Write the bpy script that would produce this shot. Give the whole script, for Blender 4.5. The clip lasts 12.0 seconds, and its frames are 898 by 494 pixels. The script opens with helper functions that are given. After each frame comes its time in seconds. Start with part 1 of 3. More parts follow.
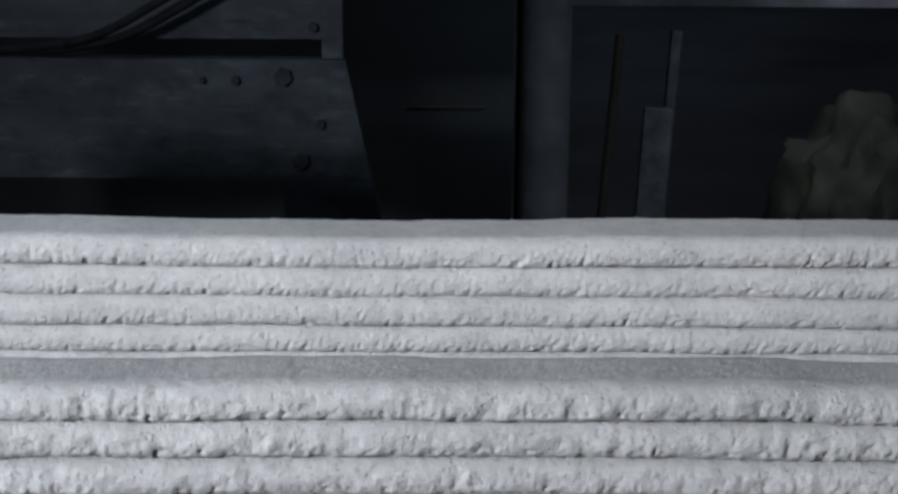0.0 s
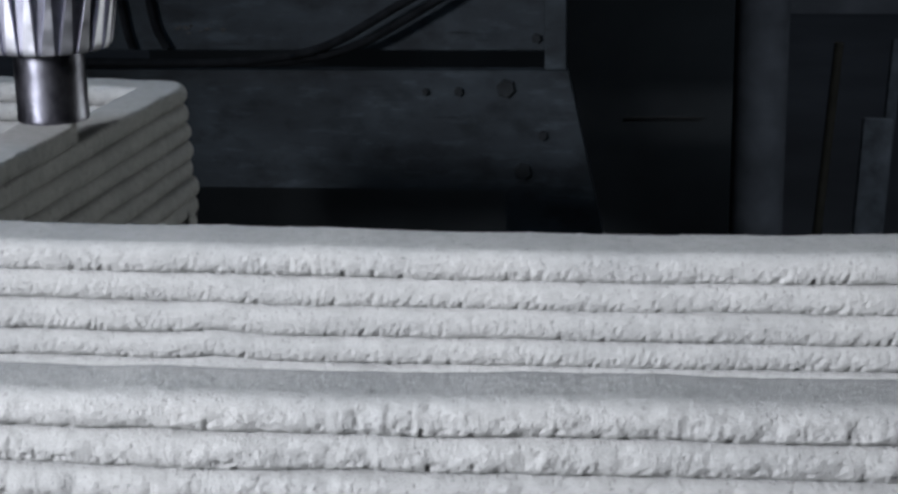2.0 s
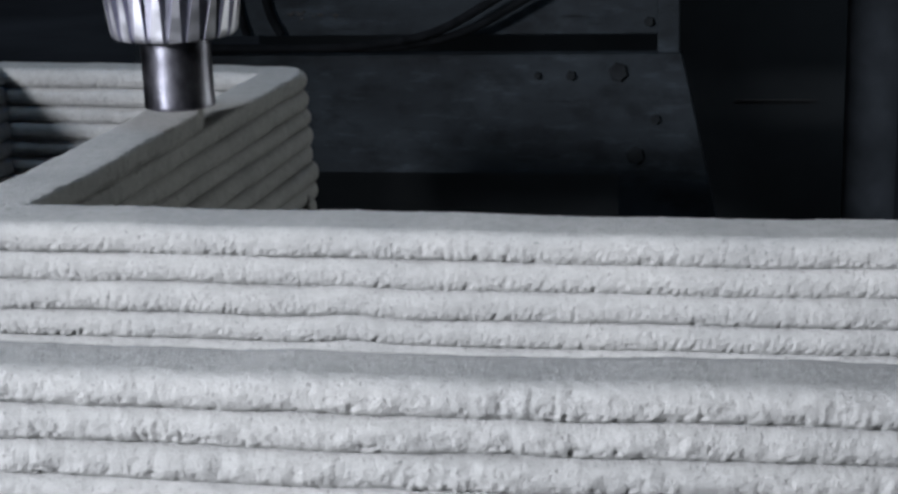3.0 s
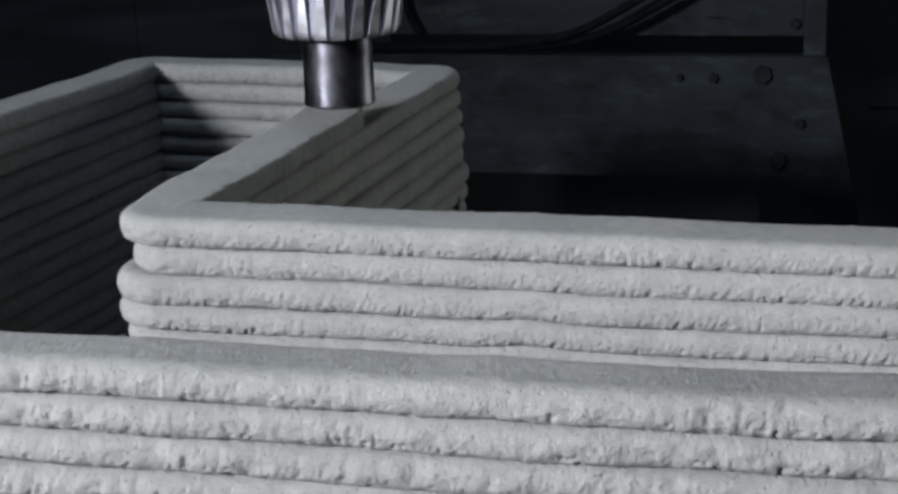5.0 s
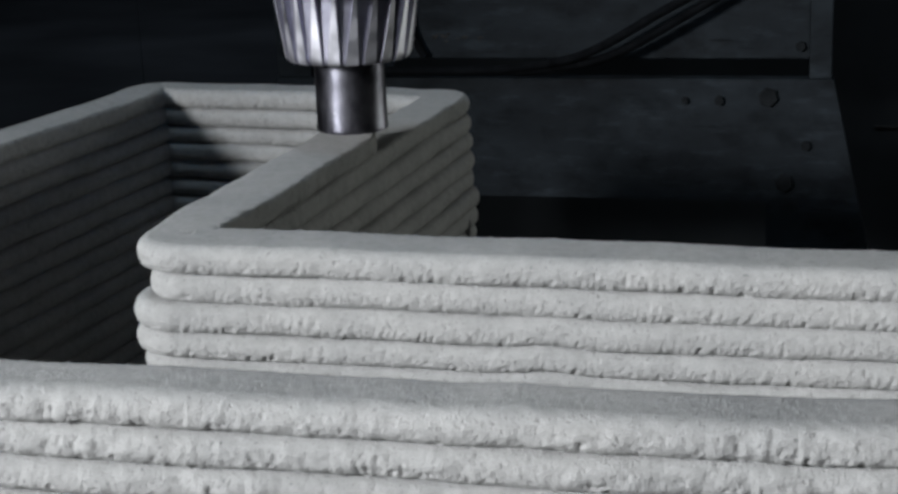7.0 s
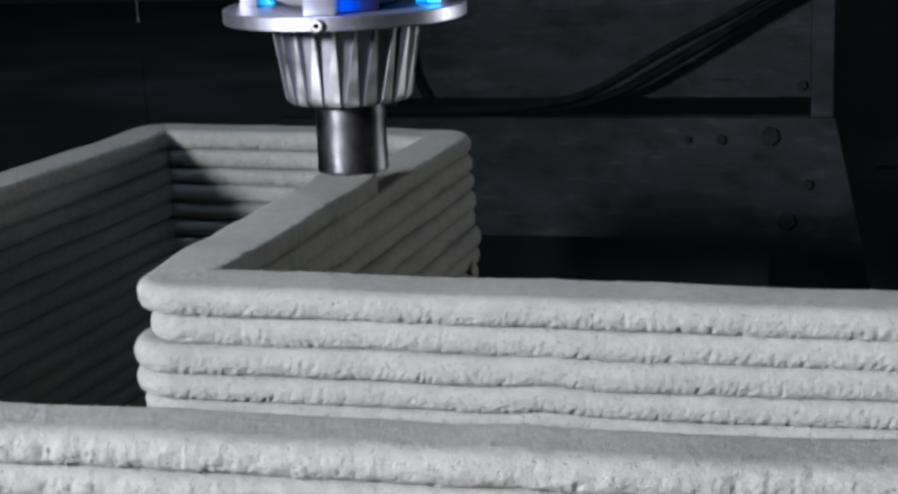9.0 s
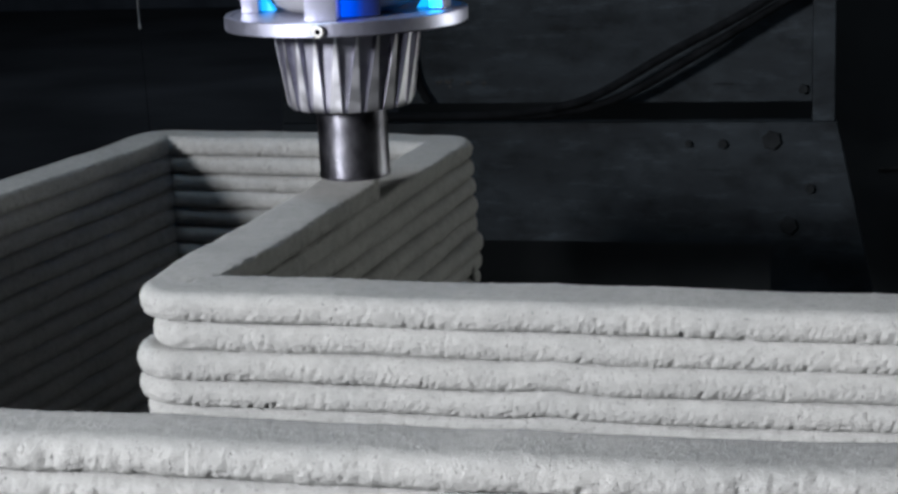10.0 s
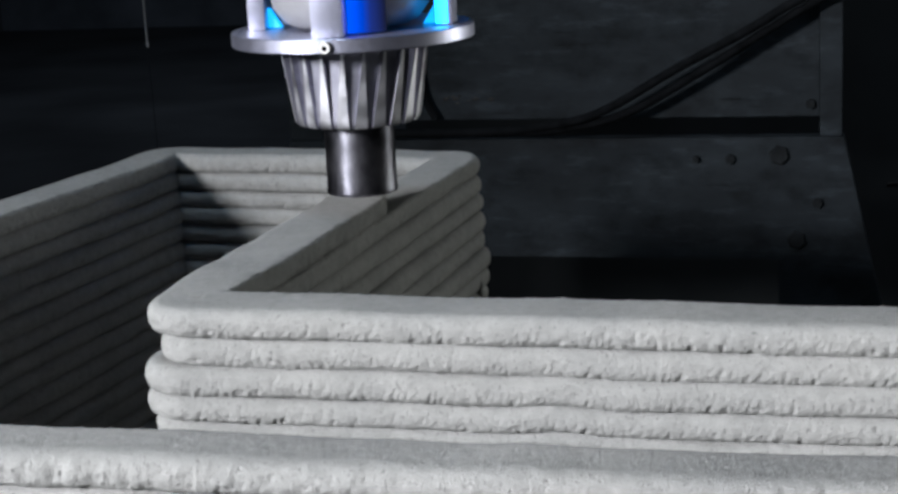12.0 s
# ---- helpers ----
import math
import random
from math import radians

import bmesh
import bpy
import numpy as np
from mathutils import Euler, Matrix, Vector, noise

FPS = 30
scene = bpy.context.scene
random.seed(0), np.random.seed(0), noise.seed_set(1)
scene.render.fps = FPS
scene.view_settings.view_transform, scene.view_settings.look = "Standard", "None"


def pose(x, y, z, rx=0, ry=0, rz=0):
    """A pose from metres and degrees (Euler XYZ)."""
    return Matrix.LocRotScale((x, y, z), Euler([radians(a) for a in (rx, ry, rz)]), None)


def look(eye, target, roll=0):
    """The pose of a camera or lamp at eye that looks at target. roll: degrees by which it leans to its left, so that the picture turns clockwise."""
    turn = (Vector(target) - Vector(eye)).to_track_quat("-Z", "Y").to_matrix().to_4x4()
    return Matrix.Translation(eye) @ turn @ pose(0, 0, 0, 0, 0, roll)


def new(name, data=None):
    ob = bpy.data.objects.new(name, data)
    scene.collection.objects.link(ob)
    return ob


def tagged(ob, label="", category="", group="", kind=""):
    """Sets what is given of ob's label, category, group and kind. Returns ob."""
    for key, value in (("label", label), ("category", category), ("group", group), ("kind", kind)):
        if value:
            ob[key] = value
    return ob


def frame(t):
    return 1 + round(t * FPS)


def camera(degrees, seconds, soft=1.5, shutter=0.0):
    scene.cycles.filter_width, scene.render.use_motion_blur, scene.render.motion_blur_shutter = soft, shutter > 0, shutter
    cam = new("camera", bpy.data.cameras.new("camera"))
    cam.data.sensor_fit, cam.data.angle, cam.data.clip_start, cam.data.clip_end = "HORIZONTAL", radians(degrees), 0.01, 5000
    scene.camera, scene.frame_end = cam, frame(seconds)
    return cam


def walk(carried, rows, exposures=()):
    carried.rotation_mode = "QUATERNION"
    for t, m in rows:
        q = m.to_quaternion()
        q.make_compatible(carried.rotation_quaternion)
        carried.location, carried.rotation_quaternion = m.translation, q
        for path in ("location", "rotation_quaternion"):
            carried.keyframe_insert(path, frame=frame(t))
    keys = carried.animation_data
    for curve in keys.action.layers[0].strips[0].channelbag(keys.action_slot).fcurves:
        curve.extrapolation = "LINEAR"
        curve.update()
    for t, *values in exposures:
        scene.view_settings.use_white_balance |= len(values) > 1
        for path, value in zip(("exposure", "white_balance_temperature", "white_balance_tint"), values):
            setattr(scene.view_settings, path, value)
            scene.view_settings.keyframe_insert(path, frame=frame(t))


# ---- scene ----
cam = camera(30.0, 12.0, soft=3.0)
ROWS = [
    (0.0, 0.4426, -0.7759, 0.2165, -16.074, -0.456, -0.369),
    (0.5, 0.4386, -0.7726, 0.2152, -15.790, 0.022, 1.417),
    (1.0, 0.4291, -0.7704, 0.2151, -15.756, 0.445, 3.453),
    (1.5, 0.4201, -0.7692, 0.2158, -15.837, 0.572, 4.878),
    (2.0, 0.4128, -0.7697, 0.2170, -15.729, 0.922, 6.179),
    (2.5, 0.4055, -0.7718, 0.2189, -15.634, 1.174, 7.471),
    (3.0, 0.3960, -0.7726, 0.2181, -16.201, 1.869, 9.363),
    (3.5, 0.3888, -0.7731, 0.2180, -16.255, 1.816, 11.131),
    (3.7, 0.3863, -0.7725, 0.2179, -16.203, 1.866, 11.753),
    (5.5, 0.3483, -0.7607, 0.2161, -16.088, 1.787, 13.083),
    (6.0, 0.3471, -0.7604, 0.2166, -15.976, 1.921, 12.922),
    (6.5, 0.3441, -0.7620, 0.2180, -15.693, 1.788, 12.856),
    (7.0, 0.3438, -0.7620, 0.2179, -15.352, 1.991, 12.859),
    (7.2, 0.3439, -0.7621, 0.2180, -15.145, 2.088, 12.877),
    (9.0, 0.3477, -0.7629, 0.2194, -14.030, 2.220, 13.013),
    (9.5, 0.3479, -0.7630, 0.2192, -13.930, 2.232, 12.968),
    (10.0, 0.3475, -0.7632, 0.2192, -13.837, 2.452, 13.021),
    (10.5, 0.3470, -0.7629, 0.2189, -13.677, 2.416, 13.078),
    (11.0, 0.3464, -0.7630, 0.2186, -13.571, 2.392, 13.178),
    (11.5, 0.3471, -0.7629, 0.2184, -13.406, 2.547, 13.231),
    (12.0, 0.3480, -0.7634, 0.2182, -13.242, 2.747, 13.239),
]
EXPOSURES = [(0.0, 0.47, 5930, 12.6), (2.0, 0.54, 5960, 12.6), (3.0, 0.49, 5950, 12.6), (3.5, 0.34, 5980, 11.6), (5.5, 0.15, 6120, 10), (9.5, 0.37, 6200, 11.4), (12.0, 0.40, 6200, 11.4)]
walk(cam, [(t, pose(x, y, z, 90 + pitch, roll, yaw)) for t, x, y, z, pitch, roll, yaw in ROWS], EXPOSURES)

# ---- light ----
world = bpy.data.worlds.new("world")
scene.world = world
world.use_nodes = True
world.node_tree.nodes["Background"].inputs[0].default_value = (0.01, 0.011, 0.013, 1)
world.node_tree.nodes["Background"].inputs[1].default_value = 0.2


def area_lamp(name, eye, target, size, watts, colour, spread, label):
    data = bpy.data.lights.new(name, "AREA")
    data.shape, data.size, data.energy, data.color, data.spread = "DISK", size, watts, colour, radians(spread)
    ob = new(name, data)
    ob.matrix_world = look(eye, target)
    return tagged(ob, label, "lamp", kind="structure")


area_lamp("work_lamp", (-1.45, -1.85, 0.80), (0.426, 0.059, -0.02), 0.42, 13.9, (1.0, 0.99, 0.97), 50, "cool white work lamp on its stand")
# added overhead fill, no known source: brightens the strands' tops and spares their sides
area_lamp("top_fill", (-0.29, 0.26, 1.15), (-0.29, 0.1, 0.0), 0.18, 3.2, (0.70, 0.88, 1.0), 180, "unseen bluish fill light above the printed walls")
# added fill from the right, source unknown: lifts the walls' right-hand faces
area_lamp("side_fill", (1.8, 1.4, 0.13), (0.02, 0.10, -0.06), 0.45, 0.84, (1.0, 1.0, 0.9), 50, "unseen dim warm fill light from the right")
# two unseen fills, added to lift the far wall and floor out of black
area_lamp("hall_fill", (-2.6, 5.0, 3.1), (-2.4, 9.5, -0.6), 1.2, 33, (0.74, 0.87, 1.0), 130, "unseen cool fill light for the dark hall")
area_lamp("hall_fill", (1.3, 5.2, 3.1), (1.3, 7.2, -0.95), 1.2, 12, (0.80, 0.90, 1.0), 120, "unseen cool fill light for the dark hall")
# third added fill, for the pillar, boards and rear body
area_lamp("hall_fill", (1.9, 0.2, 3.1), (0.9, 2.2, -0.4), 1.0, 6.5, (0.85, 0.93, 1.0), 56, "unseen cool fill light for the dark hall")


# ---- materials ----
def material(name, colour, rough, metal=0.0):
    m = bpy.data.materials.new(name)
    m.use_nodes = True
    b = m.node_tree.nodes["Principled BSDF"]
    b.inputs["Base Color"].default_value = (*colour, 1)
    b.inputs["Roughness"].default_value = rough
    b.inputs["Metallic"].default_value = metal
    return m


class Nodes:
    """Short hand for a material's node tree, on object coordinates."""

    def __init__(self, m):
        self.t = m.node_tree
        self.bsdf = self.t.nodes["Principled BSDF"]
        self.co = self.t.nodes.new("ShaderNodeTexCoord").outputs["Object"]

    def scaled(self, sx, sy, sz):
        n = self.t.nodes.new("ShaderNodeMapping")
        n.inputs["Scale"].default_value = (sx, sy, sz)
        self.t.links.new(self.co, n.inputs["Vector"])
        return n.outputs[0]

    def noise(self, scale, detail=4.0, rough=0.55, co=None):
        n = self.t.nodes.new("ShaderNodeTexNoise")
        n.inputs["Scale"].default_value = scale
        n.inputs["Detail"].default_value = detail
        n.inputs["Roughness"].default_value = rough
        self.t.links.new(co or self.co, n.inputs["Vector"])
        return n.outputs["Fac"]

    def ramp(self, fac, *stops):
        n = self.t.nodes.new("ShaderNodeValToRGB")
        e = n.color_ramp.elements
        while len(e) < len(stops):
            e.new(0.5)
        for el, (p, c) in zip(e, stops):
            el.position, el.color = p, (*c, 1)
        self.t.links.new(fac, n.inputs[0])
        return n.outputs[0]

    def mix(self, fac, a, b, blend="MIX"):
        n = self.t.nodes.new("ShaderNodeMix")
        n.data_type, n.blend_type = "RGBA", blend
        for s, v in ((n.inputs[0], fac), (n.inputs[6], a), (n.inputs[7], b)):
            if isinstance(v, (int, float)):
                s.default_value = v
            elif isinstance(v, tuple):
                s.default_value = (*v, 1)
            else:
                self.t.links.new(v, s)
        return n.outputs[2]

    def put(self, socket, out):
        self.t.links.new(out, self.bsdf.inputs[socket])

    def bump(self, *heights):
        last = None
        for h, strength, dist in heights:
            n = self.t.nodes.new("ShaderNodeBump")
            n.inputs["Strength"].default_value, n.inputs["Distance"].default_value = strength, dist
            self.t.links.new(h, n.inputs["Height"])
            if last:
                self.t.links.new(last, n.inputs["Normal"])
            last = n.outputs[0]
        self.put("Normal", last)


def grey(v, b=0.0):
    return (v, v, v + b)


def concrete_material():
    m = material("printed_concrete", (0.5, 0.5, 0.49), 0.9)
    n = Nodes(m)
    broad = n.noise(16, 3)
    mottle = n.noise(150, 3, 0.6)
    fine = n.noise(1100, 3, 0.6)
    grains = n.noise(2300, 2, 0.6)
    base = n.ramp(broad, (0.3, (0.181, 0.1835, 0.181)), (0.7, (0.222, 0.2225, 0.217)))
    damp = n.ramp(mottle, (0.3, grey(0.86)), (0.6, grey(1.02)))
    sand = n.ramp(fine, (0.22, grey(0.64)), (0.42, grey(1.0)), (0.8, grey(1.04)))
    pores = n.ramp(n.noise(430, 2, 0.5, n.scaled(1.25, 1.25, 0.75)), (0.29, grey(0.64)), (0.37, grey(1.0)))
    n.put("Base Color", n.mix(1.0, n.mix(1.0, n.mix(1.0, base, damp, "MULTIPLY"), sand, "MULTIPLY"), pores, "MULTIPLY"))
    pit = n.t.nodes.new("ShaderNodeTexVoronoi")
    pit.inputs["Scale"].default_value = 210
    n.t.links.new(n.scaled(1.0, 1.3, 1.15), pit.inputs["Vector"])
    hollow = n.mix(n.ramp(n.noise(70, 3), (0.45, grey(0.0)), (0.6, grey(1.0))), (1.0, 1.0, 1.0), n.ramp(pit.outputs["Distance"], (0.04, grey(0.0)), (0.2, grey(1.0))))
    n.bump((mottle, 0.25, 0.0010), (hollow, 0.7, 0.0008), (fine, 1.0, 0.0007), (pores, 0.6, 0.0006), (grains, 0.4, 0.0003))
    return m


def steel_plate_material():
    m = material("grimy_plate", (0.05, 0.05, 0.055), 0.7)
    n = Nodes(m)
    streak = n.noise(7, 6, 0.65, n.scaled(1.0, 1.0, 2.4))
    blot = n.noise(26, 5, 0.65, n.scaled(0.8, 1.0, 1.3))
    flake = n.noise(38, 4, 0.7, n.scaled(0.45, 1.0, 2.2))
    scr = n.noise(55, 3, 0.6, n.scaled(0.2, 1.0, 4.0))
    base = n.ramp(streak, (0.3, (0.0076, 0.0095, 0.0114)), (0.55, (0.0125, 0.0158, 0.0188)), (0.78, (0.0199, 0.0247, 0.0291)))
    dark = n.ramp(blot, (0.34, grey(0.55)), (0.5, grey(1.0)), (0.68, grey(1.12)))
    pale = n.ramp(flake, (0.56, grey(1.0)), (0.62, grey(1.45)), (0.8, grey(1.6)))
    marks = n.ramp(scr, (0.28, grey(0.3)), (0.35, grey(1.0)))
    tone = n.mix(1.0, n.mix(1.0, base, dark, "MULTIPLY"), pale, "MULTIPLY")
    n.put("Base Color", n.mix(1.0, tone, marks, "MULTIPLY"))
    n.bsdf.inputs["Specular IOR Level"].default_value = 0.09
    n.bump((streak, 0.3, 0.002), (scr, 0.25, 0.001), (flake, 0.3, 0.001))
    return m


def brushed_material(name, colour, rough, stretch=(1, 1, 40), metal=1.0, relief=0.08):
    m = material(name, colour, rough, metal)
    n = Nodes(m)
    g = n.noise(60, 4, 0.6, n.scaled(*stretch))
    s = n.noise(90, 3)
    n.put("Roughness", n.ramp(g, (0.3, grey(rough * 0.75)), (0.7, grey(rough * 1.35))))
    n.put("Base Color", n.mix(1.0, (*colour,), n.ramp(s, (0.3, grey(0.9)), (0.6, grey(1.0))), "MULTIPLY"))
    n.bump((g, relief, 0.0004))
    return m


def tube_material():
    m = material("dark_tube", (0.16, 0.16, 0.17), 0.38, 1.0)
    n = Nodes(m)
    s = n.noise(60, 4, 0.6, n.scaled(1, 1, 0.6))
    d = n.noise(500, 2)
    film = n.ramp(s, (0.36, (0.05, 0.05, 0.06)), (0.70, (0.22, 0.22, 0.25)))
    n.put("Base Color", n.mix(n.ramp(d, (0.72, grey(0.0)), (0.8, grey(1.0))), film, (0.4, 0.4, 0.4)))
    n.put("Roughness", n.ramp(s, (0.35, grey(0.42)), (0.7, grey(0.56))))
    n.bump((s, 0.08, 0.001), (n.noise(300, 3), 0.06, 0.0003))
    # turned on a lathe: the gloss runs along the tube
    n.bsdf.inputs["Anisotropic"].default_value = 0.7
    n.bsdf.inputs["Anisotropic Rotation"].default_value = 0.25
    turned_way = n.t.nodes.new("ShaderNodeTangent")
    turned_way.direction_type, turned_way.axis = "RADIAL", "Z"
    n.put("Tangent", turned_way.outputs[0])
    return m


def dark_material(name, v, rough=0.8, scale=12, gloss=0.15):
    m = material(name, v, rough)
    n = Nodes(m)
    s = n.noise(scale, 4)
    lo, hi = tuple(c * 0.55 for c in v), tuple(c * 1.35 for c in v)
    n.put("Base Color", n.ramp(s, (0.3, lo), (0.7, hi)))
    n.bump((n.noise(scale * 12, 3), 0.25, 0.001))
    n.bsdf.inputs["Specular IOR Level"].default_value = gloss
    return m


def glow_material(name, colour, strength, base=(0.05, 0.2, 0.5)):
    m = material(name, base, 0.3)
    b = m.node_tree.nodes["Principled BSDF"]
    b.inputs["Emission Color"].default_value = (*colour, 1)
    b.inputs["Emission Strength"].default_value = strength
    return m


def cast_material():
    """Sand-cast aluminium: even, dull, with faint grime."""
    m = material("cast_aluminium", (0.55, 0.55, 0.62), 0.44, 1.0)
    n = Nodes(m)
    grime = n.noise(70, 4, 0.6)
    n.put("Base Color", n.ramp(grime, (0.32, (0.27, 0.27, 0.33)), (0.6, (0.36, 0.36, 0.43))))
    n.bump((n.noise(900, 2), 0.10, 0.0002))
    return m


def spill_glow_material():
    """Dark panel with a painted glow: blue light spilt on the housing, fading from one edge."""
    m = glow_material("blue_spill_glow", (0.0, 0.085, 0.95), 1.0, (0.01, 0.011, 0.014))
    n = Nodes(m)
    across = n.t.nodes.new("ShaderNodeSeparateXYZ")
    n.t.links.new(n.co, across.inputs[0])
    along = n.t.nodes.new("ShaderNodeMapRange")
    along.inputs["From Min"].default_value, along.inputs["From Max"].default_value = 0.0125, 0.034
    along.inputs["To Min"].default_value, along.inputs["To Max"].default_value = 1.0, 0.0
    n.t.links.new(across.outputs["X"], along.inputs["Value"])
    n.put("Emission Strength", n.ramp(along.outputs[0], (0.0, grey(0.0)), (0.4, grey(0.16)), (0.75, grey(0.75)), (1.0, grey(1.0))))
    return m


CONCRETE = concrete_material()
PLATE = steel_plate_material()
ALUMINIUM = brushed_material("machined_aluminium", (0.43, 0.44, 0.55), 0.40, (6, 6, 60))
CAST = cast_material()
TURNED = brushed_material("turned_aluminium", (0.80, 0.80, 0.86), 0.42, (1, 1, 1), 1.0, 0.02)
STEEL = brushed_material("screw_steel", (0.62, 0.62, 0.62), 0.5)
HOUSING = brushed_material("bead_blasted_housing", (0.30, 0.30, 0.32), 0.42, (1, 1, 1), 0.25, 0.03)
TUBE = tube_material()
BLACK = dark_material("black_recess", (0.0014, 0.0014, 0.0017), 0.95, 12, 0.05)
FLANK = dark_material("sooty_machine_flank", (0.020, 0.0225, 0.024), 0.9, 3, 0.05)
RUST = dark_material("rusty_pole", (0.026, 0.024, 0.018), 0.9, 9)
BOLT = dark_material("oily_bolt", (0.0095, 0.0108, 0.0118), 0.9, 60, 0.05)
RUBBER = dark_material("cable_rubber", (0.0048, 0.0053, 0.006), 1.0, 60, 0.02)
FLOOR = dark_material("hall_floor", (0.030, 0.0312, 0.0342), 0.85, 1.2)
TARP = dark_material("old_tarp", (0.021, 0.0225, 0.0175), 0.9, 14)
DRIED = dark_material("dried_cement", (0.024, 0.024, 0.0235), 0.95, 90)
BED = dark_material("dusty_bed", (0.03, 0.03, 0.029), 0.9, 8)
WALL = dark_material("hall_wall", (0.07, 0.075, 0.087), 0.9, 2)
BOARD = dark_material("dusty_board", (0.058, 0.064, 0.070), 0.9, 26, 0.2)
SOOT = dark_material("sooty_boards", (0.06, 0.062, 0.066), 0.9, 2)
PILLAR = dark_material("pillar_paint", (0.075, 0.079, 0.086), 0.8, 9)
CYAN = glow_material("blue_led", (0.015, 0.35, 1.0), 4.6)
BLUE_SPILL = spill_glow_material()
# no lamp: emission paints the cyan strips' light onto the ribs
GUSSET_GLOW = glow_material("gusset_painted_glow", (0.01, 0.30, 0.75), 1.6)


# ---- mesh helpers ----
def part(name, bm, mat, parent=None, label="", smooth=True):
    me = bpy.data.meshes.new(name)
    bm.to_mesh(me)
    bm.free()
    return mesh_part(name, me, mat, parent, label, smooth)


def mesh_part(name, me, mat, parent=None, label="", smooth=True):
    me.materials.append(mat)
    me.polygons.foreach_set("use_smooth", [smooth] * len(me.polygons))
    if smooth and len(me.polygons) < 20000:
        me.set_sharp_from_angle(angle=radians(38))
    ob = new(name, me)
    ob.parent = parent
    if label:
        tagged(ob, label)
    return ob


def thing(name, label, category, group="", at=(0, 0, 0)):
    ob = new(name)
    ob.location = at
    ob.empty_display_size = 0.02
    return tagged(ob, label, category, group)


def box(x0, x1, y0, y1, z0, z1, bevel=0.0, bm=None):
    bm = bm or bmesh.new()
    m = Matrix.LocRotScale(((x0 + x1) / 2, (y0 + y1) / 2, (z0 + z1) / 2), None, (x1 - x0, y1 - y0, z1 - z0))
    made = bmesh.ops.create_cube(bm, size=1, matrix=m)["verts"]
    if bevel:
        edges = list({e for v in made for e in v.link_edges})
        bmesh.ops.bevel(bm, geom=edges, offset=bevel, segments=2, affect="EDGES", profile=0.6)
    return bm


def turned(profile, segments=64):
    """A turned body from (radius, z) pairs, closed at both ends."""
    bm = bmesh.new()
    rings = []
    for r, z in profile:
        rings.append([bm.verts.new((r * math.cos(a), r * math.sin(a), z)) for a in (2 * math.pi * i / segments for i in range(segments))])
    for a, b in zip(rings, rings[1:]):
        for i in range(segments):
            j = (i + 1) % segments
            bm.faces.new((a[i], a[j], b[j], b[i]))
    bm.faces.new(rings[0][::-1])
    bm.faces.new(rings[-1])
    bmesh.ops.recalc_face_normals(bm, faces=bm.faces)
    return bm


def hashed(ix, iy, iz, seed):
    h = (ix * 374761393 + iy * 668265263 + iz * 2147483647 + seed * 974634777) & 0xFFFFFFFF
    h = ((h ^ (h >> 13)) * 1274126177) & 0xFFFFFFFF
    h = h ^ (h >> 16)
    return (h & 0xFFFFFF) / float(0xFFFFFF) * 2 - 1


def value_noise(x, y, z, seed):
    """Smooth noise between -1 and 1 on arrays."""
    x, y, z = np.broadcast_arrays(x, y, z)
    fx, fy, fz = np.floor(x), np.floor(y), np.floor(z)
    ix, iy, iz = (f.astype(np.int64) for f in (fx, fy, fz))
    ux, uy, uz = ((d * d * (3 - 2 * d)) for d in (x - fx, y - fy, z - fz))
    out = 0
    for a in (0, 1):
        for b in (0, 1):
            for c in (0, 1):
                w = (ux if a else 1 - ux) * (uy if b else 1 - uy) * (uz if c else 1 - uz)
                out = out + w * hashed(ix + a, iy + b, iz + c, seed)
    return out


def rounded_path(corners, radius, step):
    """Points along a polyline whose corners are rounded; step(x, y) gives the spacing."""
    pts = [Vector(c) for c in corners]
    dense = [pts[0]]
    for i in range(1, len(pts) - 1):
        a, b, c = pts[i - 1], pts[i], pts[i + 1]
        p, q = b + (a - b).normalized() * radius, b + (c - b).normalized() * radius
        for k in range(9):
            s = k / 8
            dense.append((1 - s) ** 2 * p + 2 * s * (1 - s) * b + s * s * q)
    dense.append(pts[-1])
    out = [dense[0]]
    for a, b in zip(dense, dense[1:]):
        length, gone = (b - a).length, 0.0
        while True:
            p = a.lerp(b, min(1, gone / length))
            gone += step(p.x, p.y)
            if gone >= length - 1e-6:
                break
            out.append(a.lerp(b, gone / length))
        out.append(b)
    return np.array(out)


